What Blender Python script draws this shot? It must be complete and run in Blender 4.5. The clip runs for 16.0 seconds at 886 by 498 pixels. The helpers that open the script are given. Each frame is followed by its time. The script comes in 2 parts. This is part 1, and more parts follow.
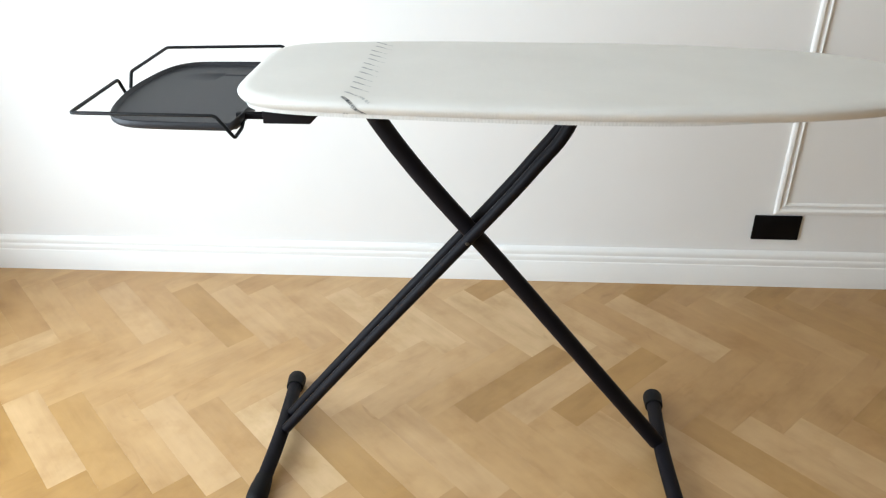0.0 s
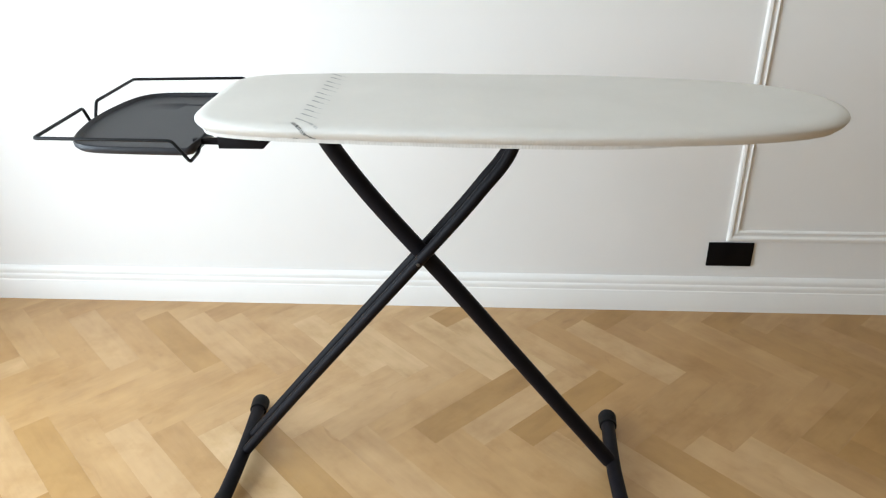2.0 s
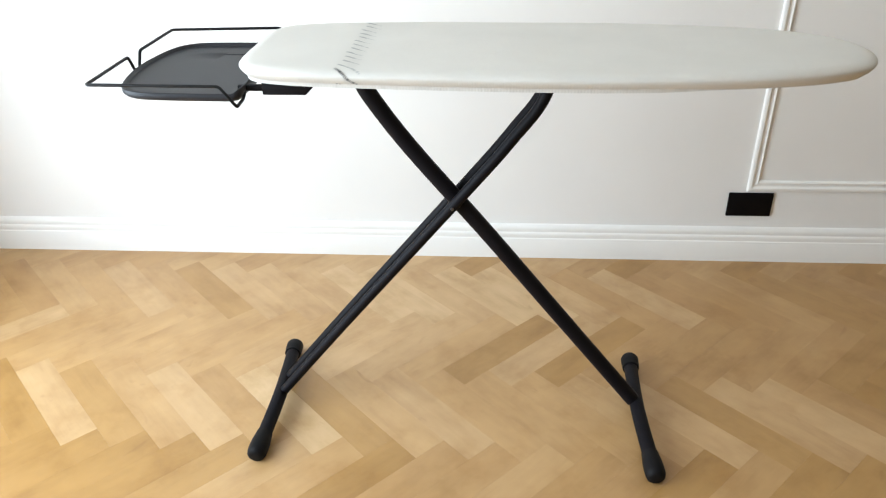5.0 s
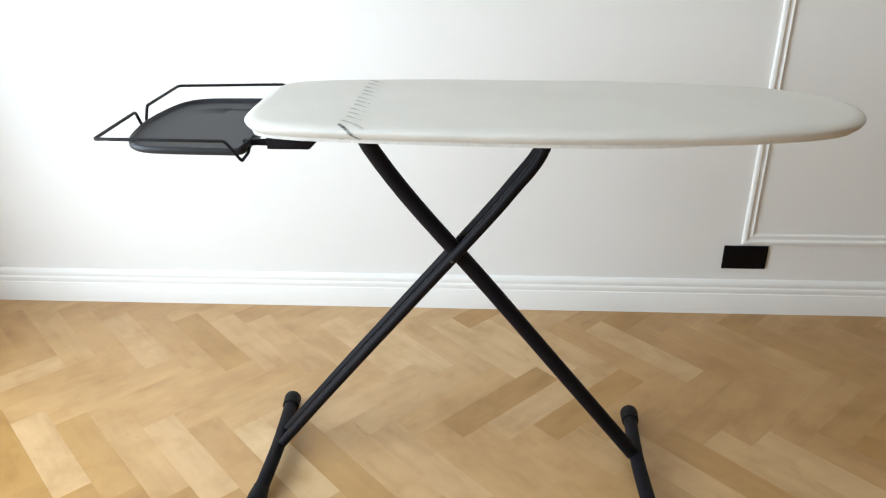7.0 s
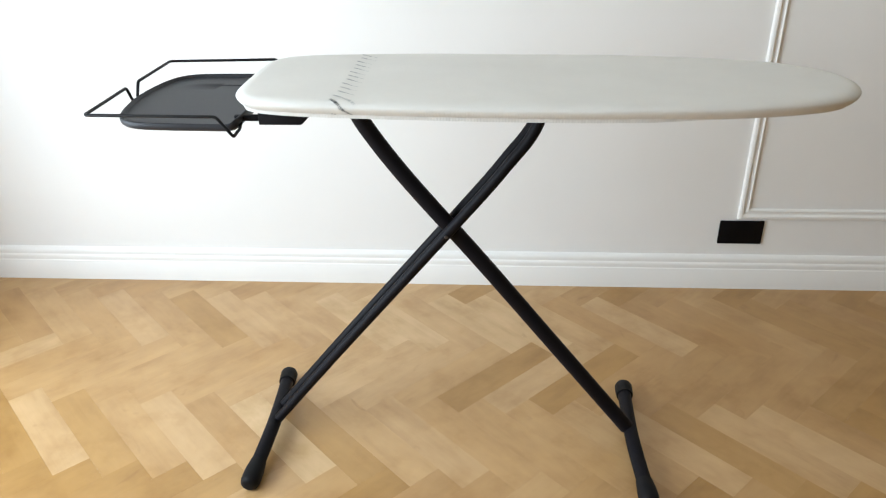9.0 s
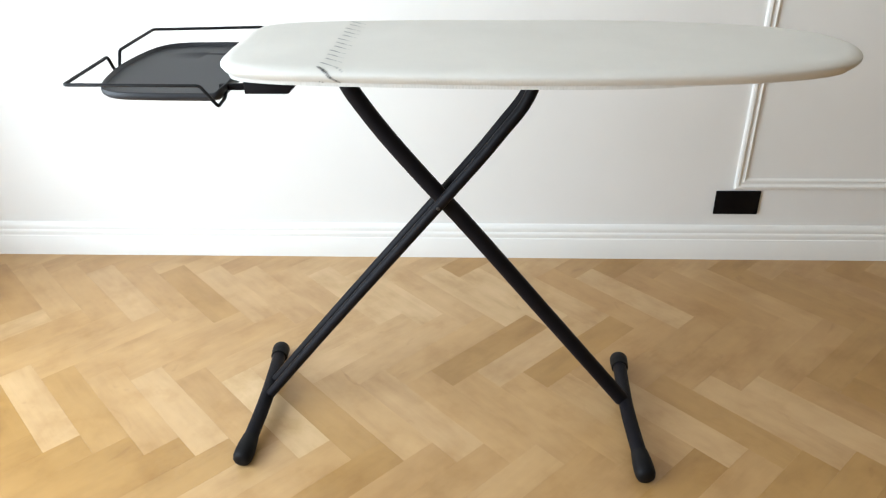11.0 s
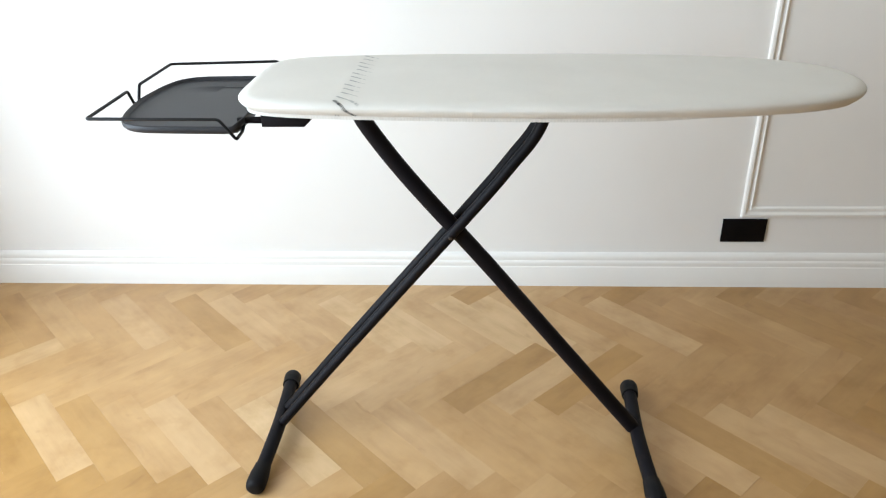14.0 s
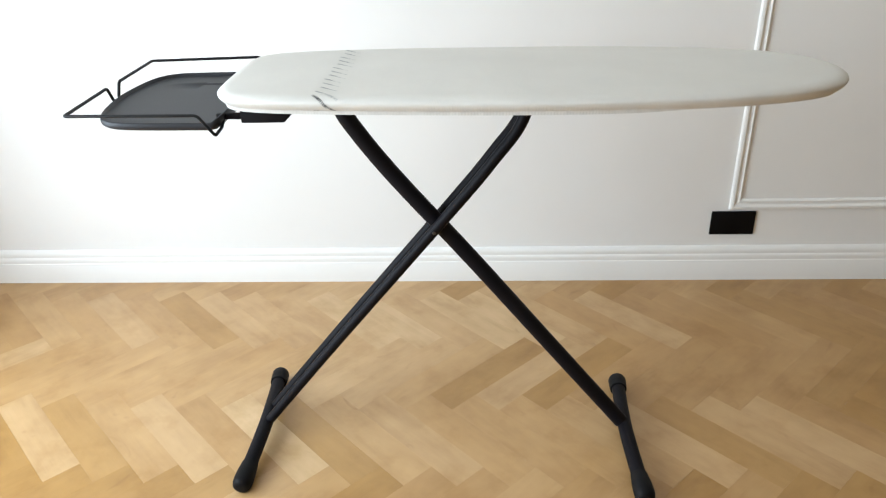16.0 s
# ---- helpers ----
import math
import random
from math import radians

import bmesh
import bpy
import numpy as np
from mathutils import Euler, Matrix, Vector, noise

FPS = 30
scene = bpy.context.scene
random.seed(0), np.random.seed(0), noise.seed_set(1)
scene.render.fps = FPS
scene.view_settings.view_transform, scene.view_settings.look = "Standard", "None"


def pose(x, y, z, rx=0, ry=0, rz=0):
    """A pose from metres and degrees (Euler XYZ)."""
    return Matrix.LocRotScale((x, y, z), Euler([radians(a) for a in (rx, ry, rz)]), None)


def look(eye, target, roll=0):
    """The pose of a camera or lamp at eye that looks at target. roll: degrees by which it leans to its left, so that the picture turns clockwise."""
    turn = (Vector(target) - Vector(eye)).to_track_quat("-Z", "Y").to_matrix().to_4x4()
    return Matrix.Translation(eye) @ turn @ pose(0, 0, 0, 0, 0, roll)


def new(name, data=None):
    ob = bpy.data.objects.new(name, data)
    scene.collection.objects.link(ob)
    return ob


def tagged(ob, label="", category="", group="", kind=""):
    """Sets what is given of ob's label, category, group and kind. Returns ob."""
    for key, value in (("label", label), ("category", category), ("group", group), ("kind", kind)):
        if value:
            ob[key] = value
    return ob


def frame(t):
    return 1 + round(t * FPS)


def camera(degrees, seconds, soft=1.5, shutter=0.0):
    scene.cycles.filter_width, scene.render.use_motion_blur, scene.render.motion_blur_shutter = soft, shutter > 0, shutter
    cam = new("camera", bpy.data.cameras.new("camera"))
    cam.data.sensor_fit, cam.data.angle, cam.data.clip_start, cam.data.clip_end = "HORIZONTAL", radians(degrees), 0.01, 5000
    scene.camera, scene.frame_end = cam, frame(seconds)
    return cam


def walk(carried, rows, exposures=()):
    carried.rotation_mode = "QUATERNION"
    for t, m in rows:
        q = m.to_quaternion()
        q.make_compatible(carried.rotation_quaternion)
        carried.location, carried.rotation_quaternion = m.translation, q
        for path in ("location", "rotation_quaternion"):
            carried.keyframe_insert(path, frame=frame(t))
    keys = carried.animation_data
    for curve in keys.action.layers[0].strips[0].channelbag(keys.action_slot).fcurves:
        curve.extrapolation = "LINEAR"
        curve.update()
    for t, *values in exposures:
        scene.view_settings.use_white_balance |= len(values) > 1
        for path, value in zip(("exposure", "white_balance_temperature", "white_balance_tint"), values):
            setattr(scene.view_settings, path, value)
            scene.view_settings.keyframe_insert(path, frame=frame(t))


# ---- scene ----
cam = camera(60.3, 16.0, soft=1.2)
PATH = [
    (0, (-0.009, -0.002, 1.427), (-0.149, 1.717, 0.415), -1.1),
    (0.5, (0.012, -0.01, 1.441), (-0.13, 1.742, 0.488), -1.2),
    (1, (0.03, -0.017, 1.436), (-0.093, 1.765, 0.536), -1.9),
    (1.5, (0.051, -0.044, 1.43), (-0.045, 1.744, 0.539), -1.4),
    (2, (0.078, -0.075, 1.425), (-0.035, 1.696, 0.502), -0.8),
    (2.5, (0.036, -0.083, 1.418), (-0.12, 1.666, 0.46), -1.0),
    (3, (0.01, -0.098, 1.403), (-0.152, 1.62, 0.392), -1.3),
    (3.2, (0.008, -0.104, 1.394), (-0.15, 1.6, 0.359), -1.5),
    (5.3, (0.025, -0.165, 1.428), (-0.1, 1.567, 0.435), -1.1),
    (5.5, (0.025, -0.173, 1.433), (-0.095, 1.577, 0.473), -1.0),
    (6, (0.026, -0.175, 1.434), (-0.087, 1.607, 0.533), -1.0),
    (6.5, (0.017, -0.174, 1.435), (-0.097, 1.621, 0.561), -0.8),
    (7, (0.015, -0.167, 1.427), (-0.107, 1.621, 0.538), -0.9),
    (7.5, (0.018, -0.166, 1.428), (-0.111, 1.608, 0.514), -1.0),
    (8, (0.02, -0.166, 1.426), (-0.109, 1.601, 0.498), -1.1),
    (8.5, (0.025, -0.168, 1.427), (-0.102, 1.595, 0.49), -1.1),
    (9, (0.027, -0.166, 1.424), (-0.092, 1.594, 0.481), -1.1),
    (9.5, (0.029, -0.162, 1.426), (-0.079, 1.594, 0.473), -1.0),
    (10, (0.026, -0.147, 1.41), (-0.081, 1.603, 0.446), -1.0),
    (10.2, (0.028, -0.135, 1.401), (-0.082, 1.603, 0.416), -1.1),
    (12.3, (0.031, -0.156, 1.42), (-0.058, 1.569, 0.412), -1.8),
    (12.5, (0.03, -0.158, 1.422), (-0.058, 1.576, 0.43), -1.8),
    (13, (0.035, -0.161, 1.422), (-0.057, 1.592, 0.463), -1.9),
    (13.5, (0.029, -0.161, 1.422), (-0.067, 1.601, 0.48), -1.8),
    (14, (0.014, -0.159, 1.421), (-0.102, 1.602, 0.48), -1.6),
    (14.5, (0.017, -0.161, 1.423), (-0.125, 1.596, 0.477), -1.7),
    (15, (0.028, -0.16, 1.425), (-0.117, 1.595, 0.477), -1.9),
    (15.5, (0.035, -0.162, 1.423), (-0.096, 1.596, 0.477), -2.0),
    (16, (0.044, -0.152, 1.413), (-0.065, 1.605, 0.464), -2.1),
]
EXPOSURES = [(0.0, 0.06), (1.0, 0.06), (1.5, 0.03), (2.0, 0.0), (3.0, 0.02), (5.5, 0.18), (6.0, 0.10), (6.5, 0.03), (7.0, 0.0), (9.0, 0.0), (10.0, 0.04), (12.5, 0.20), (13.5, 0.11), (14.5, 0.07), (16.0, 0.05)]
walk(cam, [(t, look(eye, target, roll)) for t, eye, target, roll in PATH], EXPOSURES)

# ---- light: daylight from one window in the west wall ----
WEST, EAST, SOUTH, NORTH, CEIL = -2.00, 3.6, -4.6, 2.24, 2.75
WIN_Y0, WIN_Y1, WIN_Z0, WIN_Z1 = -0.90, 1.50, 0.22, 2.20

world = bpy.data.worlds.new("daylight")
world.use_nodes = True
scene.world = world
wn = world.node_tree
sky = wn.nodes.new("ShaderNodeTexSky")
sky.sky_type = 'NISHITA'
sky.sun_disc = False
sky.sun_elevation, sky.sun_rotation = radians(40), radians(150)
wn.nodes["Background"].inputs["Strength"].default_value = 0.1
wn.links.new(sky.outputs["Color"], wn.nodes["Background"].inputs["Color"])


def area(name, m, sx, sy, watts, colour):
    data = bpy.data.lights.new(name, 'AREA')
    data.shape, data.size, data.size_y, data.energy, data.color = 'RECTANGLE', sx, sy, watts, colour
    ob = new(name, data)
    ob.matrix_world = m
    return ob


wy, wz = (WIN_Y0 + WIN_Y1) / 2, (WIN_Z0 + WIN_Z1) / 2
area("window_daylight", look((WEST - 0.19, wy, wz), (0.0, wy, wz)), WIN_Y1 - WIN_Y0, WIN_Z1 - WIN_Z0, 139, (0.79, 0.927, 1.045))


# ---- materials ----
def material(name, rough=0.5, metal=0.0):
    m = bpy.data.materials.new(name)
    m.use_nodes = True
    b = m.node_tree.nodes["Principled BSDF"]
    b.inputs["Roughness"].default_value, b.inputs["Metallic"].default_value = rough, metal
    return m, m.node_tree, b


def node(nt, kind, **values):
    n = nt.nodes.new(kind)
    for key, value in values.items():
        n.inputs[key].default_value = value
    return n


def noise_of(nt, coord, scale, detail=4.0, rough=0.55):
    n = node(nt, "ShaderNodeTexNoise", Scale=scale, Detail=detail, Roughness=rough)
    nt.links.new(coord, n.inputs["Vector"])
    return n.outputs["Fac"]


def ramp_of(nt, fac, stops):
    r = nt.nodes.new("ShaderNodeValToRGB")
    while len(r.color_ramp.elements) < len(stops):
        r.color_ramp.elements.new(0.5)
    for e, (p, c) in zip(r.color_ramp.elements, stops):
        e.position, e.color = p, (*c, 1.0)
    nt.links.new(fac, r.inputs["Fac"])
    return r.outputs["Color"]


def bump_of(nt, b, height, strength, distance):
    n = node(nt, "ShaderNodeBump", Strength=strength, Distance=distance)
    nt.links.new(height, n.inputs["Height"])
    nt.links.new(n.outputs["Normal"], b.inputs["Normal"])


def math_of(nt, op, a, c):
    n = nt.nodes.new("ShaderNodeMath")
    n.operation = op
    for i, v in enumerate((a, c)):
        if isinstance(v, (int, float)):
            n.inputs[i].default_value = v
        else:
            nt.links.new(v, n.inputs[i])
    return n.outputs[0]


def mixed(name, dark, light, scale, rough, bump_scale, bump_mm, metal=0.0, rough_spread=0.08, stretch=(1, 1, 1), gloss=0.5):
    """Two tones by a broad noise, with fine relief and an uneven gloss."""
    m, nt, b = material(name, rough, metal)
    b.inputs["Specular IOR Level"].default_value = gloss
    at = nt.nodes.new("ShaderNodeTexCoord")
    mp = node(nt, "ShaderNodeMapping", Scale=stretch)
    nt.links.new(at.outputs["Object"], mp.inputs["Vector"])
    broad = noise_of(nt, mp.outputs["Vector"], scale)
    nt.links.new(ramp_of(nt, broad, ((0.3, dark), (0.7, light))), b.inputs["Base Color"])
    fine = noise_of(nt, mp.outputs["Vector"], bump_scale, 3.0)
    bump_of(nt, b, fine, 0.5, bump_mm / 1000)
    nt.links.new(math_of(nt, 'ADD', math_of(nt, 'MULTIPLY', broad, rough_spread), rough - rough_spread / 2), b.inputs["Roughness"])
    return m


WALL = mixed("wall_paint", (0.812, 0.797, 0.776), (0.846, 0.831, 0.810), 1.6, 0.6, 260, 0.25)
TRIM = mixed("trim_paint", (0.856, 0.842, 0.815), (0.890, 0.876, 0.850), 3.0, 0.48, 120, 0.15)
# tint of the unseen walls, picked to warm and weaken their bounce light
WARM_BOUNCE = mixed("warm_bounce_wall_paint", (0.44, 0.345, 0.235), (0.48, 0.38, 0.26), 1.6, 0.6, 260, 0.25)
# unseen ceiling, also tinted warm for its bounce light
CEILING = mixed("ceiling_paint", (0.80, 0.765, 0.70), (0.84, 0.805, 0.74), 2.0, 0.8, 200, 0.2)
STEEL = mixed("black_powder_coat", (0.0042, 0.0035, 0.0050), (0.0066, 0.0057, 0.0080), 9.0, 0.55, 900, 0.15, gloss=0.13)
WIRE = mixed("black_coated_wire", (0.004, 0.004, 0.005), (0.007, 0.007, 0.008), 9.0, 0.4, 900, 0.08, gloss=0.2)
PLASTIC = mixed("dark_grey_plastic", (0.0195, 0.0200, 0.0240), (0.026, 0.0265, 0.0315), 6.0, 0.45, 700, 0.15, gloss=0.25)
RUBBER = mixed("black_rubber", (0.004, 0.004, 0.005), (0.009, 0.008, 0.008), 14.0, 0.55, 400, 0.2, gloss=0.12)
BLACK = mixed("black_switch_plate", (0.0030, 0.0026, 0.0030), (0.0050, 0.0042, 0.0048), 12.0, 0.5, 300, 0.05, gloss=0.12)
INK = mixed("grey_print", (0.28, 0.28, 0.275), (0.39, 0.39, 0.38), 60.0, 0.8, 500, 0.05)
INK_DARK = mixed("dark_grey_print", (0.085, 0.085, 0.088), (0.14, 0.14, 0.14), 60.0, 0.8, 500, 0.05)
INK_FAINT = mixed("faint_grey_print", (0.40, 0.40, 0.385), (0.52, 0.52, 0.50), 60.0, 0.8, 500, 0.05)
BARE = mixed("worn_steel", (0.10, 0.10, 0.105), (0.17, 0.17, 0.175), 20.0, 0.4, 400, 0.1, metal=1.0)
SCREED = mixed("floor_screed", (0.05, 0.035, 0.022), (0.08, 0.055, 0.035), 5.0, 0.9, 60, 1.0)
HEM = mixed("cotton_hem", (0.64, 0.63, 0.60), (0.72, 0.71, 0.68), 60.0, 0.9, 500, 0.4)


def cotton():
    """Woven cover: off-white, with a fine weave, soft blotches and light creases."""
    m, nt, b = material("cotton_cover", 0.75)
    at = nt.nodes.new("ShaderNodeTexCoord").outputs["Object"]
    blot = noise_of(nt, at, 5.0, 5.0, 0.6)
    nt.links.new(ramp_of(nt, blot, ((0.3, (0.660, 0.640, 0.598)), (0.7, (0.705, 0.685, 0.643)))), b.inputs["Base Color"])
    mp = node(nt, "ShaderNodeMapping", Scale=(90, 14, 90))
    nt.links.new(at, mp.inputs["Vector"])
    gather = noise_of(nt, mp.outputs["Vector"], 1.0, 2.0)
    weave = noise_of(nt, at, 900.0, 2.0)
    crease = noise_of(nt, at, 9.0, 3.0)
    h = math_of(nt, 'ADD', math_of(nt, 'MULTIPLY', weave, 0.25), math_of(nt, 'ADD', math_of(nt, 'MULTIPLY', gather, 0.45), math_of(nt, 'MULTIPLY', crease, 2.2)))
    bump_of(nt, b, h, 0.6, 0.0012)
    return m


COTTON = cotton()


def oak(name, tones):
    """Lacquered oak by the plank's own length and width; each plank takes a tone and a stretch of grain of its own."""
    m, nt, b = material(name, 0.38)
    b.inputs["Coat Weight"].default_value, b.inputs["Coat Roughness"].default_value = 0.2, 0.30
    uv = nt.nodes.new("ShaderNodeUVMap")
    uv.uv_map = "UVMap"
    own = nt.nodes.new("ShaderNodeObjectInfo").outputs["Random"]
    island = nt.nodes.new("ShaderNodeNewGeometry").outputs["Random Per Island"]
    part_rnd = math_of(nt, 'FRACT', math_of(nt, 'ADD', own, island), 0.0)
    shift = nt.nodes.new("ShaderNodeCombineXYZ")
    for i, k in enumerate((31.0, 17.0, 53.0)):
        nt.links.new(math_of(nt, 'MULTIPLY', part_rnd, k), shift.inputs[i])
    add = nt.nodes.new("ShaderNodeVectorMath")
    nt.links.new(uv.outputs["UV"], add.inputs[0])
    nt.links.new(shift.outputs[0], add.inputs[1])

    def stretched(sx, sy, detail, distort=0.0):
        mp = node(nt, "ShaderNodeMapping", Scale=(sx, sy, 1.0))
        nt.links.new(add.outputs[0], mp.inputs["Vector"])
        n = node(nt, "ShaderNodeTexNoise", Scale=1.0, Detail=detail, Roughness=0.6, Distortion=distort)
        nt.links.new(mp.outputs["Vector"], n.inputs["Vector"])
        return n.outputs["Fac"]

    figure = stretched(3.2, 26.0, 5.0, 0.8)
    fibre = stretched(14.0, 420.0, 4.0)
    cloud = stretched(5.0, 9.0, 3.0)
    knot = stretched(7.0, 16.0, 2.0, 1.6)
    base = ramp_of(nt, part_rnd, tones)
    mix = node(nt, "ShaderNodeMix")
    mix.data_type, mix.blend_type = 'RGBA', 'MULTIPLY'
    mix.inputs["Factor"].default_value = 1.0
    nt.links.new(base, mix.inputs["A"])
    shade = math_of(nt, 'ADD', math_of(nt, 'MULTIPLY', figure, 0.40), math_of(nt, 'ADD', math_of(nt, 'MULTIPLY', fibre, 0.14), math_of(nt, 'MULTIPLY', cloud, 0.85)))
    nt.links.new(ramp_of(nt, shade, ((0.46, (0.82, 0.77, 0.69)), (0.68, (0.98, 0.97, 0.94)), (0.90, (1.09, 1.10, 1.10)))), mix.inputs["B"])
    spots = nt.nodes.new("ShaderNodeNewGeometry").outputs["Position"]
    mottle = node(nt, "ShaderNodeMix")
    mottle.data_type, mottle.blend_type = 'RGBA', 'MULTIPLY'
    mottle.inputs["Factor"].default_value = 1.0
    nt.links.new(mix.outputs["Result"], mottle.inputs["A"])
    nt.links.new(ramp_of(nt, noise_of(nt, spots, 7.0, 5.0, 0.6), ((0.30, (0.86, 0.81, 0.72)), (0.48, (0.99, 0.985, 0.98)), (0.70, (1.04, 1.05, 1.08)))), mottle.inputs["B"])
    dark = node(nt, "ShaderNodeMix")
    dark.data_type, dark.blend_type = 'RGBA', 'MULTIPLY'
    nt.links.new(ramp_of(nt, knot, ((0.68, (0, 0, 0)), (0.82, (0.4, 0.4, 0.4)))), dark.inputs["Factor"])
    nt.links.new(mottle.outputs["Result"], dark.inputs["A"])
    dark.inputs["B"].default_value = (0.62, 0.52, 0.42, 1)
    nt.links.new(dark.outputs["Result"], b.inputs["Base Color"])
    nt.links.new(math_of(nt, 'ADD', math_of(nt, 'MULTIPLY', figure, 0.16), 0.30), b.inputs["Roughness"])
    bump_of(nt, b, fibre, 0.25, 0.0003)
    return m


OAK = oak("oak_plank", ((0.0, (0.440, 0.255, 0.101)), (0.35, (0.464, 0.274, 0.111)), (0.7, (0.484, 0.291, 0.123)), (1.0, (0.504, 0.311, 0.139))))
OAK_BLOND = oak("blond_oak_plank", ((0.0, (0.600, 0.405, 0.215)), (1.0, (0.615, 0.418, 0.226))))
# next four: plank tones that also carry local corrections of the light
OAK_PALE = oak("pale_and_lit_oak_plank", ((0.0, (0.560, 0.372, 0.190)), (1.0, (0.590, 0.396, 0.210))))
OAK_FAIR = oak("fair_and_lit_oak_plank", ((0.0, (0.508, 0.318, 0.150)), (1.0, (0.536, 0.344, 0.170))))
OAK_TAN = oak("tan_and_dim_oak_plank", ((0.0, (0.414, 0.235, 0.080)), (1.0, (0.436, 0.251, 0.090))))
OAK_DARK = oak("brown_and_dim_oak_plank", ((0.0, (0.388, 0.213, 0.066)), (1.0, (0.410, 0.229, 0.074))))


# ---- building blocks ----
def link(name, bm, mat, parent=None, label="", smooth=True):
    me = bpy.data.meshes.new(name)
    bmesh.ops.recalc_face_normals(bm, faces=bm.faces)
    bm.to_mesh(me)
    bm.free()
    for p in me.polygons:
        p.use_smooth = smooth
    if smooth:
        me.set_sharp_from_angle(angle=radians(38))
    me.materials.append(mat)
    ob = new(name, me)
    if parent:
        ob.parent = parent
    if label:
        ob["label"] = label
    return ob


part = link


def box(bm, x0, x1, y0, y1, z0, z1, bevel=0.0):
    vs = bmesh.ops.create_cube(bm, size=1.0)["verts"]
    for v in vs:
        v.co = Vector(((x0 + x1) / 2 + v.co.x * (x1 - x0), (y0 + y1) / 2 + v.co.y * (y1 - y0), (z0 + z1) / 2 + v.co.z * (z1 - z0)))
    if bevel:
        es = list({e for v in vs for e in v.link_edges})
        bmesh.ops.bevel(bm, geom=es, offset=bevel, segments=2, affect='EDGES', profile=0.5)


def loft(bm, rings, closed=True, caps=True):
    """Faces between rings of points of one count; the ends are closed with a fan."""
    vs = [[bm.verts.new(p) for p in ring] for ring in rings]
    n = len(vs[0])
    for a, b in zip(vs, vs[1:]):
        for i in range(n if closed else n - 1):
            bm.faces.new((a[i], a[(i + 1) % n], b[(i + 1) % n], b[i]))
    if caps:
        for ring in (vs[0], vs[-1]):
            c = bm.verts.new(sum((v.co for v in ring), Vector()) / n)
            for i in range(n):
                bm.faces.new((ring[i], ring[(i + 1) % n], c))
    return vs


def rounded(points, radius, steps=5):
    """A polyline with its corners rounded."""
    pts = [Vector(p) for p in points]
    out = [pts[0]]
    for a, b, c in zip(pts, pts[1:], pts[2:]):
        r = min(radius, (a - b).length * 0.48, (c - b).length * 0.48)
        p, q = b + (a - b).normalized() * r, b + (c - b).normalized() * r
        for i in range(steps + 1):
            t = i / steps
            out.append(p * (1 - t) ** 2 + b * 2 * t * (1 - t) + q * t * t)
    return out + [pts[-1]]


def curve_through(points, steps=6, closed=False):
    """Catmull-Rom through the points."""
    p = [Vector(q) for q in points]
    n, out = len(p), []
    for i in range(n if closed else n - 1):
        a, b, c, d = (p[(i + k) % n] if closed else p[min(max(i + k, 0), n - 1)] for k in (-1, 0, 1, 2))
        for s in range(steps):
            t = s / steps
            out.append(0.5 * (2 * b + (c - a) * t + (2 * a - 5 * b + 4 * c - d) * t * t + (3 * b - a - 3 * c + d) * t ** 3))
    return out if closed else out + [p[-1]]


def tube(bm, path, radius, sides=14, caps=True):
    """A round bar along a path; radius is a number or one for each point."""
    pts = [Vector(p) for p in path]
    radii = radius if isinstance(radius, (list, tuple)) else [radius] * len(pts)
    side, rings = None, []
    for i, p in enumerate(pts):
        way = (pts[min(i + 1, len(pts) - 1)] - pts[max(i - 1, 0)]).normalized()
        if side is None:
            side = way.orthogonal().normalized()
        side = (side - way * side.dot(way)).normalized()
        up = way.cross(side)
        rings.append([p + (side * math.cos(a) + up * math.sin(a)) * radii[i] for a in (2 * math.pi * k / sides for k in range(sides))])
    loft(bm, rings, caps=caps)


def structure(ob, label, category):
    return tagged(ob, label, category, kind="structure")


# ---- the room ----
bm = bmesh.new()
box(bm, WEST - 0.2, EAST + 0.2, NORTH, NORTH + 0.2, -0.1, CEIL)
structure(link("wall_north", bm, WALL, smooth=False), "white painted wall with a panel moulding and skirting", "wall")
# south and east walls are out of view; their tint shapes the bounce
bm = bmesh.new()
box(bm, WEST - 0.2, EAST + 0.2, SOUTH - 0.2, SOUTH, -0.1, CEIL)
structure(link("wall_south", bm, WARM_BOUNCE, smooth=False), "plain unseen wall, tinted cream to warm the bounced light", "wall")
bm = bmesh.new()
box(bm, EAST, EAST + 0.2, SOUTH, NORTH, -0.1, CEIL)
structure(link("wall_east", bm, WARM_BOUNCE, smooth=False), "plain unseen wall, tinted cream to warm the bounced light", "wall")
bm = bmesh.new()
box(bm, WEST - 0.2, WEST, SOUTH, WIN_Y0, -0.1, CEIL)
box(bm, WEST - 0.2, WEST, WIN_Y1, NORTH, -0.1, CEIL)
box(bm, WEST - 0.2, WEST, WIN_Y0, WIN_Y1, -0.1, WIN_Z0)
box(bm, WEST - 0.2, WEST, WIN_Y0, WIN_Y1, WIN_Z1, CEIL)
structure(link("wall_west", bm, WALL, smooth=False), "white painted wall with a window opening", "wall")
bm = bmesh.new()
box(bm, WEST - 0.2, EAST + 0.2, SOUTH - 0.2, NORTH + 0.2, CEIL, CEIL + 0.15)
structure(link("ceiling", bm, CEILING, smooth=False), "plain unseen ceiling, off-white tinted to warm the bounced light", "ceiling")
bm = bmesh.new()
box(bm, WEST - 0.2, EAST + 0.2, SOUTH - 0.2, NORTH + 0.2, -0.16, -0.011)
floor = structure(link("floor", bm, SCREED, smooth=False), "oak herringbone parquet floor in warm honey tones", "floor")

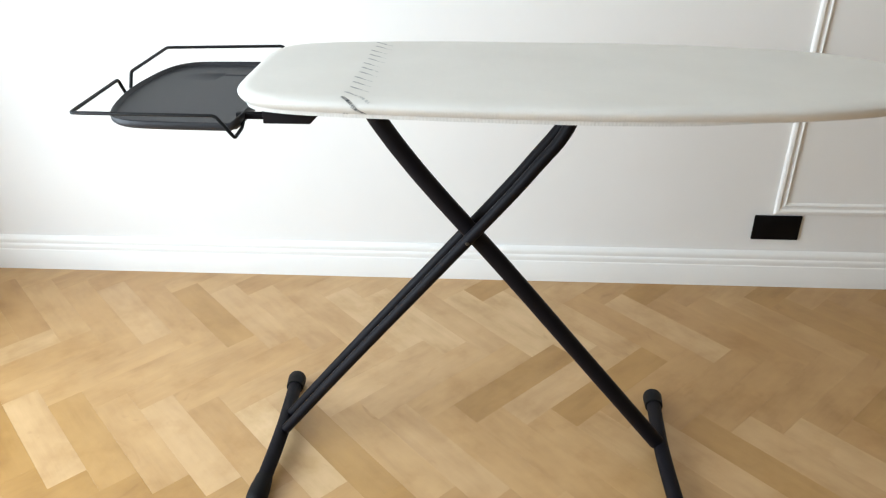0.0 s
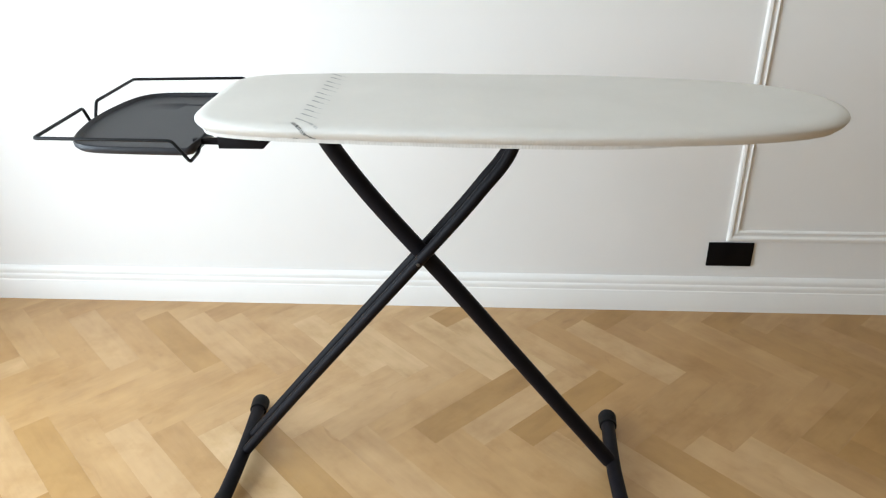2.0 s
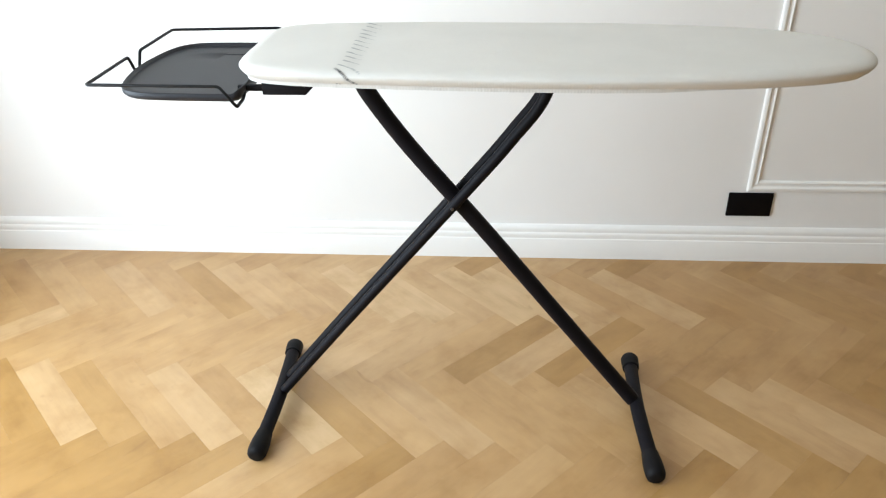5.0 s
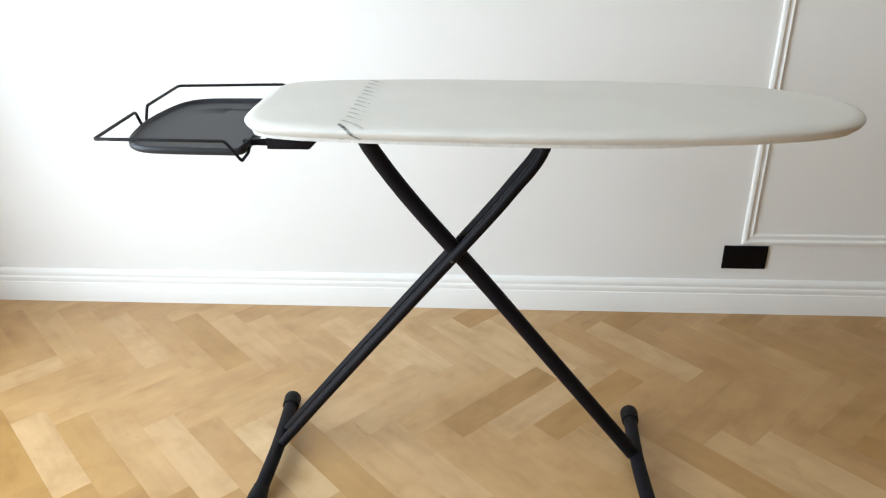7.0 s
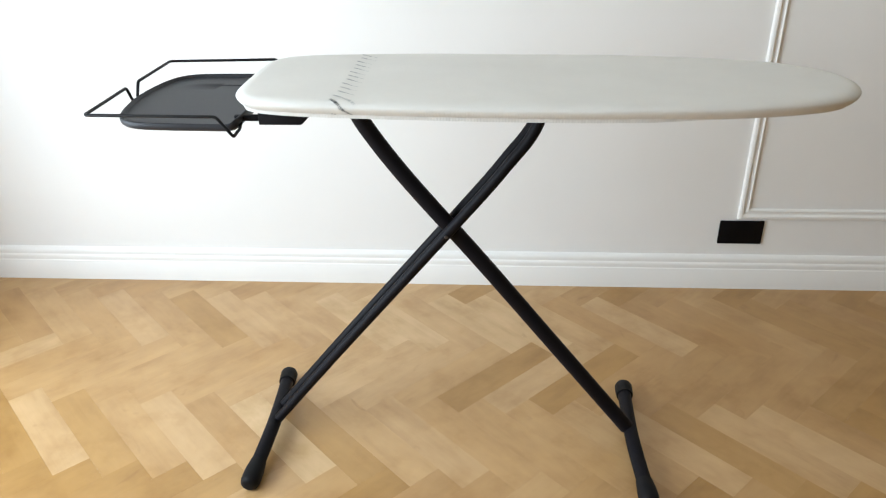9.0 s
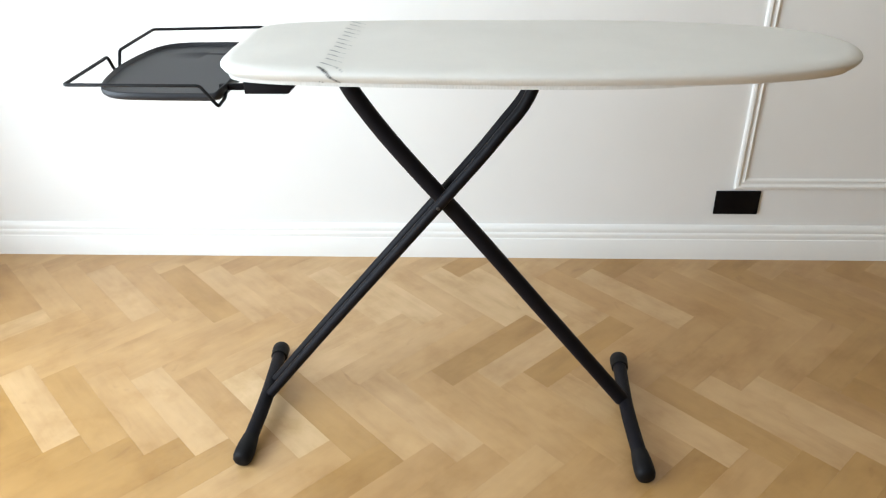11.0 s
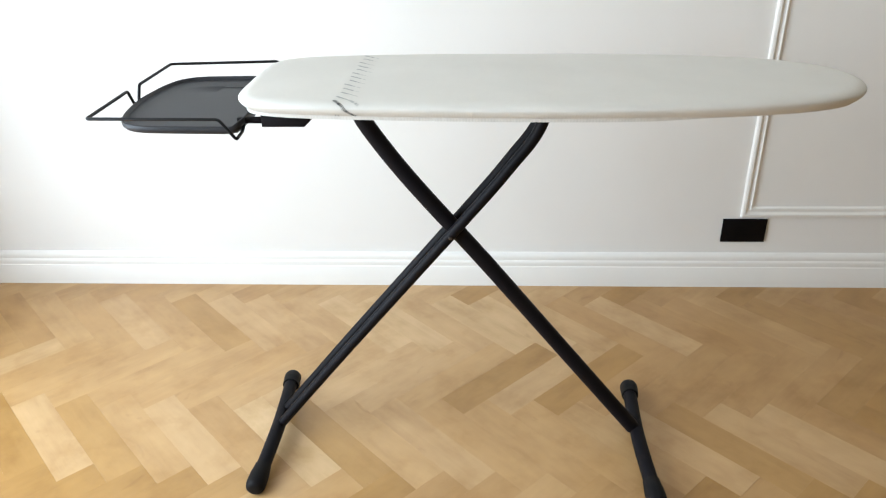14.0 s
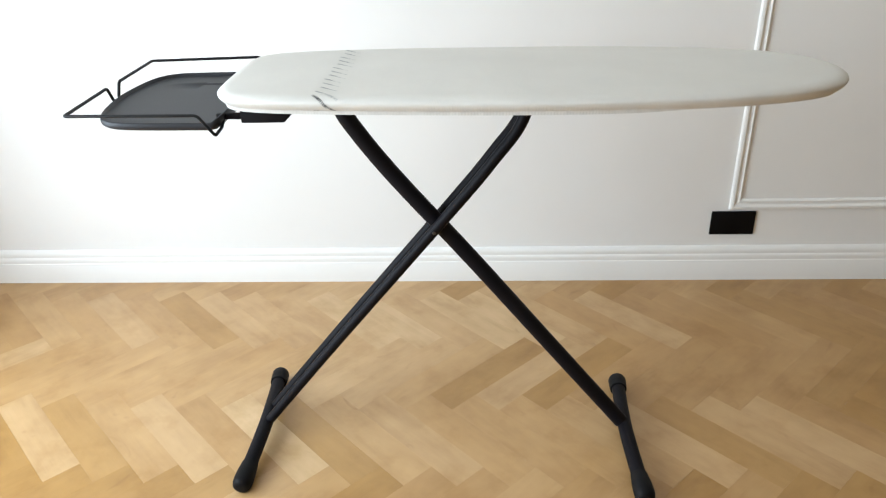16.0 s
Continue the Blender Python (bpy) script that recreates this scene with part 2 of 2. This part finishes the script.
# skirting: a plain plinth with two grooves and a stepped top
SKIRT = ((0.0, 0.0000), (0.0205, 0.0000), (0.0205, 0.0766), (0.0195, 0.0786), (0.0174, 0.0802), (0.0174, 0.0836), (0.0180, 0.0863), (0.0185, 0.0951),
         (0.0165, 0.0999), (0.0136, 0.1024), (0.0136, 0.1059), (0.0145, 0.1086), (0.0140, 0.1164), (0.0105, 0.1232), (0.0060, 0.1271), (0.0, 0.1290))


def swept(bm, profile, p, q, out):
    """The profile (distance from the wall, height) drawn from p to q along a wall whose room side is out."""
    loft(bm, [[Vector(e) + Vector(out) * d + Vector((0, 0, h)) for d, h in profile] for e in (p, q)])


bm = bmesh.new()
swept(bm, SKIRT, (WEST, NORTH, 0.0), (EAST, NORTH, 0.0), (0, -1, 0))
structure(link("baseboard", bm, TRIM), "white painted skirting board with two grooves", "skirting board")

# panel moulding: a mitred frame with a broad outer bead, a hollow and a thin inner bead
BEAD = ((0.0, 0.0), (0.0, 0.006), (0.003, 0.0115), (0.008, 0.0135), (0.013, 0.0125), (0.016, 0.0085), (0.018, 0.0055), (0.022, 0.0050),
        (0.026, 0.0060), (0.028, 0.0085), (0.031, 0.0095), (0.034, 0.0080), (0.036, 0.0045), (0.038, 0.0))
PX0, PX1, PZ0, PZ1 = 0.875, 2.30, 0.268, 2.15
bm = bmesh.new()
rings = []
for cx, cz, sx, sz in ((PX0, PZ0, 1, 1), (PX1, PZ0, -1, 1), (PX1, PZ1, -1, -1), (PX0, PZ1, 1, -1), (PX0, PZ0, 1, 1)):
    rings.append([Vector((cx + sx * d, NORTH - h * 0.85, cz + sz * d)) for d, h in BEAD])
loft(bm, rings, closed=False, caps=False)
structure(link("trim", bm, TRIM), "white painted double-bead panel moulding on the wall", "wall moulding")

# ---- black double socket plate ----
bm = bmesh.new()
box(bm, 0.820, 0.968, NORTH - 0.008, NORTH + 0.0005, 0.174, 0.2605, bevel=0.0022)
tagged(link("socket_plate", bm, BLACK), "flat black double wall socket plate below the moulding", "wall socket")

# ---- ironing board ----
board = new("ironing_board")
board.matrix_world = pose(0.0, 1.435, 0.0, 0, 0, -1.5)
tagged(board, "ironing board with off-white cotton cover on black crossed steel legs", "ironing board")

TOP, UNDER = 0.985, 0.9498
HALF = ((-0.496, 0.0), (-0.496, 0.06), (-0.490, 0.118), (-0.464, 0.158), (-0.406, 0.181), (-0.300, 0.195), (-0.10, 0.206), (0.10, 0.212),
        (0.28, 0.209), (0.48, 0.189), (0.615, 0.157), (0.705, 0.116), (0.750, 0.068), (0.768, 0.0))


def eased(t):
    t = max(0.0, min(1.0, t))
    return t * t * (3 - 2 * t)


OUTLINE = curve_through([(x, -y, 0) for x, y in HALF] + [(x, y, 0) for x, y in HALF[-2:0:-1]], 8, closed=True)
for p in OUTLINE:
    p.y -= 0.020 * max(0.0, (p.x - 0.35) / 0.43) ** 2
    if p.y > 0:
        p.y -= 0.010 * eased((p.x + 0.15) / 0.25) * eased((0.66 - p.x) / 0.22)


def inward(points, d):
    """A closed outline (counter-clockwise) drawn in by d."""
    n, out = len(points), []
    for i, p in enumerate(points):
        way = (points[(i + 1) % n] - points[i - 1]).normalized()
        out.append(p + Vector((-way.y, way.x, 0)) * d)
    return out


def rolled():
    """The edge in section, from the underside round to the top: how far in from the outline, and the height."""
    rows = [(0.033, UNDER), (0.0235, UNDER + 0.0003), (0.0190, UNDER + 0.0022)]
    rows += [(0.0158, TOP - 0.0303), (0.0108, TOP - 0.0267), (0.0067, TOP - 0.0230), (0.0035, TOP - 0.0193), (0.0012, TOP - 0.0157)]
    for a in (0, 10, 22, 36, 50, 63, 74, 83, 90):
        rows.append((0.027 * (1 - math.cos(radians(a))), TOP - 0.0120 + 0.0120 * math.sin(radians(a))))
    return rows


ROLL = rolled()


def lifted(p, z):
    return Vector((p.x, p.y, z))


def swell(p):
    return 0.0011 * noise.noise(Vector((p.x * 7, p.y * 9, 3.0)))


long_line = []
pts = OUTLINE + OUTLINE[:1]
for a, b in zip(pts, pts[1:]):
    n = max(2, round((b - a).length / 0.0012))
    long_line += [a.lerp(b, i / n) for i in range(n)]


def gathers(u, x):
    """How far the skirt is drawn in by its gathers, u metres round the edge: narrow folds of uneven depth, fewer towards the nose."""
    fold = noise.noise(Vector((u * 430.0, 1.5, 0.0))) + 0.35 * noise.noise(Vector((u * 120.0, 7.5, 0.0)))
    return 0.0005 * fold * (0.35 + 0.65 * eased((0.62 - x) / 0.3)) * (0.7 + 0.4 * noise.noise(Vector((u * 9.0, 4.0, 0.0))))


bm = bmesh.new()
rings = []
for d, z in ROLL:
    pull = eased((TOP - 0.006 - z) / 0.012)
    ring, u = [], 0.0
    for k, (p, q) in enumerate(zip(long_line, inward(long_line, d))):
        u += (p - long_line[k - 1]).length if k else 0.0
        way = (long_line[(k + 1) % len(long_line)] - long_line[k - 1]).normalized()
        q = q + Vector((-way.y, way.x, 0)) * gathers(u, p.x) * pull
        ring.append(lifted(q, z + (swell(q) if z > TOP - 0.0002 else 0)))
    rings.append(ring)
last, hub = inward(long_line, ROLL[-1][0]), Vector((0.12, 0, 0))
for k in (0.94, 0.82, 0.66, 0.48, 0.30, 0.14):
    ring = [hub + (p - hub) * k for p in last]
    rings.append([lifted(p, TOP + swell(p)) for p in ring])
loft(bm, rings)
cover = part("cover", bm, COTTON, board, "off-white woven cotton cover with a gathered rolled edge")

# gathered elastic hem along the lower edge of the cover
bm = bmesh.new()
rings = [[], [], [], []]
walked = 0.0
for i, p in enumerate(long_line):
    way = (long_line[(i + 1) % len(long_line)] - long_line[i - 1]).normalized()
    out = Vector((way.y, -way.x, 0))
    walked += (p - long_line[i - 1]).length if i else 0
    wave = math.sin(walked * 2 * math.pi / 0.0060) + 0.35 * math.sin(walked * 2 * math.pi / 0.031 + 1.0)
    fade = 0.35 + 0.65 * max(0.0, min(1.0, (0.42 - p.x) / 0.16))
    tuck = max(0.0, min(1.0, (p.x - 0.34) / 0.10))
    for ring, (d, z, k) in zip(rings, ((0.0042, UNDER + 0.0075, 0.25), (0.0024, UNDER + 0.004, 1.0), (0.0014, UNDER - 0.0010, 1.0), (-0.003, UNDER - 0.0016, 0.6))):
        ring.append(lifted(p + out * (d - 0.0022 + 0.0010 - 0.0146 - 0.005 * tuck + 0.00024 * k * wave * fade), z + 0.0016 * tuck))
loft(bm, rings, caps=False)
part("hem", bm, HEM, cover, "gathered white elastic hem")


# printed marks on the cover, laid on its surface
RIDGE = 8  # the row of the outline itself


def on_cover(x, along):
    """The point of the cover's front edge at x, so far along its surface from the ridge: inwards over the top, or (minus) down the skirt."""
    line = ROLL[RIDGE:] if along >= 0 else ROLL[RIDGE::-1]
    left = abs(along)
    for (d0, z0), (d1, z1) in zip(line, line[1:]):
        step = math.hypot(d1 - d0, z1 - z0)
        if left <= step:
            k = left / step
            d, z = d0 + (d1 - d0) * k, z0 + (z1 - z0) * k
            break
        left -= step
    else:
        d, z = line[-1][0] + left, line[-1][1]
    y = d - half_width(x)
    lift = swell(Vector((x, y, 0))) if d > 0.0265 else 0.0
    return Vector((x, y - (0.0014 if along < 0 else 0.0007), z + lift + (0.0008 if along >= 0 else -0.0004)))


def half_width(x):
    for (x0, y0), (x1, y1) in zip(HALF[2:], HALF[3:]):
        if x0 <= x <= x1:
            return y0 + (y1 - y0) * (x - x0) / (x1 - x0)
    return 0.0


def mark(name, a, b, wide, mat, pieces=8, gaps=()):
    """A flat printed bar from a to b, cut into short strokes at the gaps."""
    a, b = Vector((*a, 0)), Vector((*b, 0))
    side = Vector((-(b - a).y, (b - a).x, 0)).normalized() * wide / 2
    bm = bmesh.new()
    for i in range(pieces):
        if i in gaps:
            continue
        vs = []
        for k in (-1, -0.5, 0, 0.5, 1):
            for t in (i / pieces, (i + 0.999) / pieces):
                p = a.lerp(b, t) + side * k
                vs.append(bm.verts.new(on_cover(p.x, p.y + half_width(p.x) + 0.003)))
        for j in range(0, 8, 2):
            bm.faces.new((vs[j], vs[j + 1], vs[j + 3], vs[j + 2]))
    return part(name, bm, mat, cover, smooth=False)


for i in range(12):
    y, x = 0.171 - 0.0292 * i, -0.277 + 0.0025 * math.sin(i * 2.1)
    bend = 0.0012 * math.sin(i * 1.7)
    mark("printed_line", (x, y), (x + 0.011, y - 0.008 + bend), 0.0042, INK, 3)
    mark("printed_line", (x + 0.011, y - 0.008 + bend), (x + 0.024, y - 0.019), 0.0036, INK, 5, gaps=(3,) if i % 3 else ())
    mark("printed_line", (x + 0.024, y - 0.019), (x + 0.038, y - 0.029 + bend), 0.0022, INK_FAINT, 6, gaps=(2, 4) if i % 2 else (1,))
mark("printed_word", (-0.280, -0.174), (-0.259, -0.196), 0.0066, INK_DARK, 16, gaps=(1, 3, 5, 7, 11, 13, 15))
mark("printed_word", (-0.259, -0.197), (-0.235, -0.221), 0.0062, INK_DARK, 20, gaps=(1, 3, 7, 9, 11, 15, 17, 19))
mark("printed_word", (-0.249, -0.174), (-0.229, -0.193), 0.0055, INK_FAINT, 12, gaps=(1, 3, 6, 7, 10))
mark("printed_mark", (-0.277, -0.216), (-0.269, -0.219), 0.0045, INK, 3, gaps=(1,))

# crossed legs: one stout tube between a pair of thinner ones
bm = bmesh.new()
inner = curve_through([(-0.281, 0, 0.958), (-0.265, 0, 0.899), (-0.234, 0, 0.846), (-0.184, 0, 0.775), (-0.122, 0, 0.696), (0.010, 0, 0.535), (0.198, 0, 0.297), (0.399, 0, 0.043)], 5)
tube(bm, inner, 0.0190, 18)
part("inner_leg", bm, STEEL, board)
for side in (-1, 1):
    bm = bmesh.new()
    y = 0.031 * side
    outer = curve_through([(0.146, y, 0.958), (0.134, y, 0.900), (0.112, y, 0.853), (0.071, y, 0.798), (0.013, y, 0.722), (-0.140, y, 0.535), (-0.362, y, 0.264), (-0.540, y, 0.042)], 5)
    tube(bm, outer, 0.0127, 14)
    part("outer_leg", bm, STEEL, board)
bm = bmesh.new()
tube(bm, [(-0.070, y, 0.6195) for y in (-0.0465, -0.0460, -0.044, 0.044, 0.0460, 0.0465)], [0.002, 0.0038, 0.0045, 0.0045, 0.0038, 0.002], 12)
part("pivot_bolt", bm, BARE, board, "small worn steel rivet")

# foot bars with rubber end caps
for xb, xm, xf in ((-0.567, -0.549, -0.552), (0.4155, 0.4100, 0.4245)):
    bm = bmesh.new()
    way = curve_through([(xb, 0.1735, 0.0250), (xm, -0.030, 0.036), (xf, -0.215, 0.0250)], 8)
    tube(bm, way, 0.0184, 18)
    bar = part("foot_bar", bm, STEEL, board)
    bm = bmesh.new()
    d = (way[0] - way[1]).normalized()
    ends = ((-0.024, 0.0195), (-0.023, 0.0228), (-0.004, 0.0240), (0.018, 0.0246), (0.024, 0.0225), (0.027, 0.0170))
    tube(bm, [way[0] + d * t for t, _ in ends], [w for _, w in ends], 22)
    part("rubber_foot", bm, RUBBER, bar, "short black rubber end cap")
    bm = bmesh.new()
    d = (way[-1] - way[-2]).normalized()
    ends = ((-0.037, 0.0188), (-0.036, 0.0206), (-0.022, 0.0218), (-0.008, 0.0238), (0.012, 0.0247), (0.028, 0.0242), (0.037, 0.0214), (0.0415, 0.0160), (0.043, 0.0080))
    tube(bm, [way[-1] + d * t for t, _ in ends], [w for _, w in ends], 22)
    part("rubber_foot", bm, RUBBER, bar, "flared black rubber end cap")

# slides that carry the iron rest
for s in (-1, 1):
    y = 0.135 * s
    bm = bmesh.new()
    vs = [bm.verts.new((x, y + yy, z)) for yy in (-0.011, 0.011) for x, z in ((-0.440, 0.957), (-0.440, 0.9195), (-0.352, 0.9200), (-0.332, 0.9400), (-0.332, 0.957))]
    for i in range(5):
        bm.faces.new((vs[i], vs[(i + 1) % 5], vs[5 + (i + 1) % 5], vs[5 + i]))
    bm.faces.new(vs[:5]), bm.faces.new(vs[5:])
    bmesh.ops.bevel(bm, geom=list(bm.edges), offset=0.002, segments=2, affect='EDGES', profile=0.5)
    part("slide_bracket", bm, STEEL, board)
    bm = bmesh.new()
    box(bm, -0.492, -0.430, y - 0.006, y + 0.006, 0.9255, 0.9375, bevel=0.002)
    part("slide_bar", bm, STEEL, board)

# iron rest: a moulded tray with a raised rim inside a bent wire rail
TY, RZ = 0.018, 0.924
TRAY_HALF = ((-0.770, 0.0), (-0.766, 0.055), (-0.754, 0.118), (-0.733, 0.161), (-0.692, 0.184), (-0.620, 0.190), (-0.535, 0.191), (-0.500, 0.191), (-0.4855, 0.1875), (-0.4765, 0.1775), (-0.473, 0.150), (-0.472, 0.09), (-0.472, 0.0))
TRAY = curve_through([(x, TY - y, 0) for x, y in TRAY_HALF] + [(x, TY + y, 0) for x, y in TRAY_HALF[-2:0:-1]], 6, closed=True)
bm = bmesh.new()
TP = ((0.012, -0.012), (0.005, -0.011), (0.001, -0.007), (0.0, 0.0), (0.0012, 0.004), (0.0035, 0.0052), (0.006, 0.004), (0.008, 0.0), (0.010, -0.002))
rings = [[lifted(p, RZ + z + (0.012 * eased((p.x + 0.498) / 0.024) * (0, 0.6, 1, 1, 1, 1, 0.95, 0.75, 0.45)[k])) for p in inward(TRAY, d)] for k, (d, z) in enumerate(TP)]
mid, last = Vector((-0.62, TY, 0)), inward(TRAY, TP[-1][0])
for k, z in ((0.92, -0.0022), (0.72, -0.0022), (0.64, -0.0022), (0.63, -0.0042), (0.4, -0.0036), (0.2, -0.0036)):
    ring = [mid + Vector(((p - mid).x * (k * 0.6 + 0.4), (p - mid).y * k, 0)) for p in last]
    rings.append([lifted(p, RZ - 0.0022 + (z + 0.0022) * eased((p.y - TY - 0.05) / 0.06) * eased((p.x + 0.72) / 0.16)) for p in ring])
loft(bm, rings)
rest = part("iron_rest", bm, PLASTIC, board, "dark grey moulded plastic iron rest")
bm = bmesh.new()
for s, ry in ((-1, -0.204), (1, 0.217)):
    m0, bx = 0.008, -0.773 if s < 0 else -0.770
    rail = [(-0.480, 0.125 * s, 0.931), (-0.476, 0.160 * s, 0.916), (-0.473, ry * 1.02, 0.9160), (-0.505, ry + 0.008 * (s + 1), 0.9555 + 0.001 * (s + 1)), (bx, ry, 0.9560), (bx, m0 + 0.027 * s, 0.957), (bx, m0 + 0.009 * s, 0.924), (-0.755, m0 + 0.007 * s, 0.907)]
    tube(bm, rounded(rail, 0.007, 4), 0.0034, 10)
part("rail", bm, WIRE, rest, "bent black wire rail")

# ---- parquet: herringbone planks ----
PW, PL, OA, OB = 0.0934, 0.4041, -1.5739, 0.5681
GAP, THICK, R2 = 0.00006, 0.010, math.sqrt(0.5)
BLOND = {('a', 0, 0)}
# back-centre planks (row -1) also lightened, where the floor gets too little light
PALE_AND_LIT = {('a', 1, -1), ('a', 2, -1), ('a', 4, -1), ('a', 5, -1)}
FAIR_AND_LIT = {('a', -1, -1), ('a', -5, 0), ('a', -2, 0), ('b', -7, 0), ('a', 8, -1), ('a', 8, 0), ('a', 10, 0), ('a', 11, 0), ('b', 6, 0), ('a', 3, 0), ('a', -5, -1), ('a', -2, -1),
        ('a', 0, -1), ('a', 3, -1), ('a', 6, -1), ('b', 1, 0), ('b', 4, -1), ('b', 3, -1), ('b', 2, 0), ('b', 3, 0), ('b', 1, -1), ('b', 2, -1), ('b', 6, -1), ('b', 7, -1)}
# a 12, a 13 and b -1 are toned down against too much light
TAN_AND_DIM = {('b', 5, 0), ('a', -3, -1), ('b', 13, 0), ('a', 1, 0), ('a', -4, 0), ('b', -1, 1), ('a', 9, 0), ('a', 12, -1), ('a', 13, -1), ('b', 5, -1)}
# near-left planks (k below 0) are browned to offset strong window light
BROWN_AND_DIM = {('b', 7, 0), ('b', 14, 0), ('b', 12, -1), ('b', 15, -1), ('a', 15, -1), ('b', 8, 1), ('b', 2, 1), ('b', -5, 1), 
         ('b', -4, 1), ('b', 9, -1), ('b', 10, 1), ('b', 11, 1), ('b', 12, 1), ('b', 13, 1), ('a', 13, 0), ('b', -3, 1), ('b', -6, 1), ('b', -2, 1), ('a', -6, 0)}


def plank_mesh(bm, poly, m=None):
    """A thin board with eased upper edges over a convex outline, with the board's own metres as UV."""
    uv = bm.loops.layers.uv.get("UVMap") or bm.loops.layers.uv.new("UVMap")
    c = sum((Vector(p) for p in poly), Vector((0, 0))) / len(poly)
    ease = 0.00012
    rows = []
    for z, inset in ((-THICK, 0.0), (-ease * 0.8, 0.0), (0.0, ease)):
        row = []
        for p in poly:
            d = Vector(p) - c
            q = c + Vector((d.x - math.copysign(min(inset, abs(d.x)), d.x), d.y - math.copysign(min(inset, abs(d.y)), d.y)))
            row.append((q.x, q.y, z))
        rows.append(row)
    n = len(poly)
    local = [p for row in rows for p in row]
    vs = [bm.verts.new(m @ Vector(p) if m else p) for p in local]
    faces = [[2 * n + i for i in range(n)]]
    for r in (0, 1):
        faces += [[r * n + i, r * n + (i + 1) % n, (r + 1) * n + (i + 1) % n, (r + 1) * n + i] for i in range(n)]
    for f in faces:
        face = bm.faces.new([vs[i] for i in f])
        for loop, i in zip(face.loops, f):
            loop[uv].uv = local[i][:2]


def clipped(poly, axis, limit, keep_less):
    out = []
    for p, q in zip(poly, poly[1:] + poly[:1]):
        inp, inq = ((v[axis] <= limit) == keep_less for v in (p, q))
        if inp:
            out.append(p)
        if inp != inq:
            t = (limit - p[axis]) / (q[axis] - p[axis])
            out.append((p[0] + (q[0] - p[0]) * t, p[1] + (q[1] - p[1]) * t))
    return out


hl, hw = PL / 2 - GAP, PW / 2 - GAP
WHOLE = [(-hl, -hw), (hl, -hw), (hl, hw), (-hl, hw)]
bm = bmesh.new()
plank_mesh(bm, WHOLE)
whole_mesh = bpy.data.meshes.new("plank")
bm.to_mesh(whole_mesh)
bm.free()
whole_mesh.materials.append(OAK)
far_bm = bmesh.new()
for k in range(-90, 110):
    for row in range(-10, 16):
        for kind in "ab":
            a0, b0 = OA + k * PW + row * PL, OB + k * PW - row * PL
            ca, cb = (a0 + PL / 2, b0 + PW / 2) if kind == "a" else (a0 - PW / 2, b0 + PL / 2)
            x, y = (ca + cb) * R2, (cb - ca) * R2
            if not (WEST - 0.25 < x < EAST + 0.25 and SOUTH - 0.25 < y < NORTH + 0.25):
                continue
            m = pose(x, y, 0, 0, 0, -45 if kind == "a" else 45)
            poly = [tuple((m @ Vector((*p, 0)))[:2]) for p in WHOLE]
            cut = poly
            for axis, limit, less in ((0, WEST, False), (0, EAST, True), (1, SOUTH, False), (1, NORTH, True)):
                cut = clipped(cut, axis, limit, less) if cut else cut
            if len(cut) < 3:
                continue
            back = m.inverted()
            local = [tuple((back @ Vector((*p, 0)))[:2]) for p in cut]
            near = -1.95 < x < 2.0 and y > 0.0
            if not near:
                plank_mesh(far_bm, local, m)
                continue
            mat = OAK_BLOND if (kind, k, row) in BLOND else OAK_PALE if (kind, k, row) in PALE_AND_LIT else OAK_FAIR if (kind, k, row) in FAIR_AND_LIT else OAK_TAN if (kind, k, row) in TAN_AND_DIM else OAK_DARK if (kind, k, row) in BROWN_AND_DIM else OAK
            if len(cut) == 4 and cut == poly:
                me = whole_mesh
            else:
                bm = bmesh.new()
                plank_mesh(bm, local)
                me = bpy.data.meshes.new("plank")
                bm.to_mesh(me)
                bm.free()
                me.materials.append(OAK)
            ob = new("plank", me)
            ob.matrix_world = m
            ob.parent = floor
            if mat is not OAK:
                ob.material_slots[0].link = 'OBJECT'
                ob.material_slots[0].material = mat
me = bpy.data.meshes.new("parquet_rest")
far_bm.to_mesh(me)
far_bm.free()
me.materials.append(OAK)
rest_of_floor = new("parquet_rest", me)
rest_of_floor.parent = floor
tagged(rest_of_floor, kind="stuff")
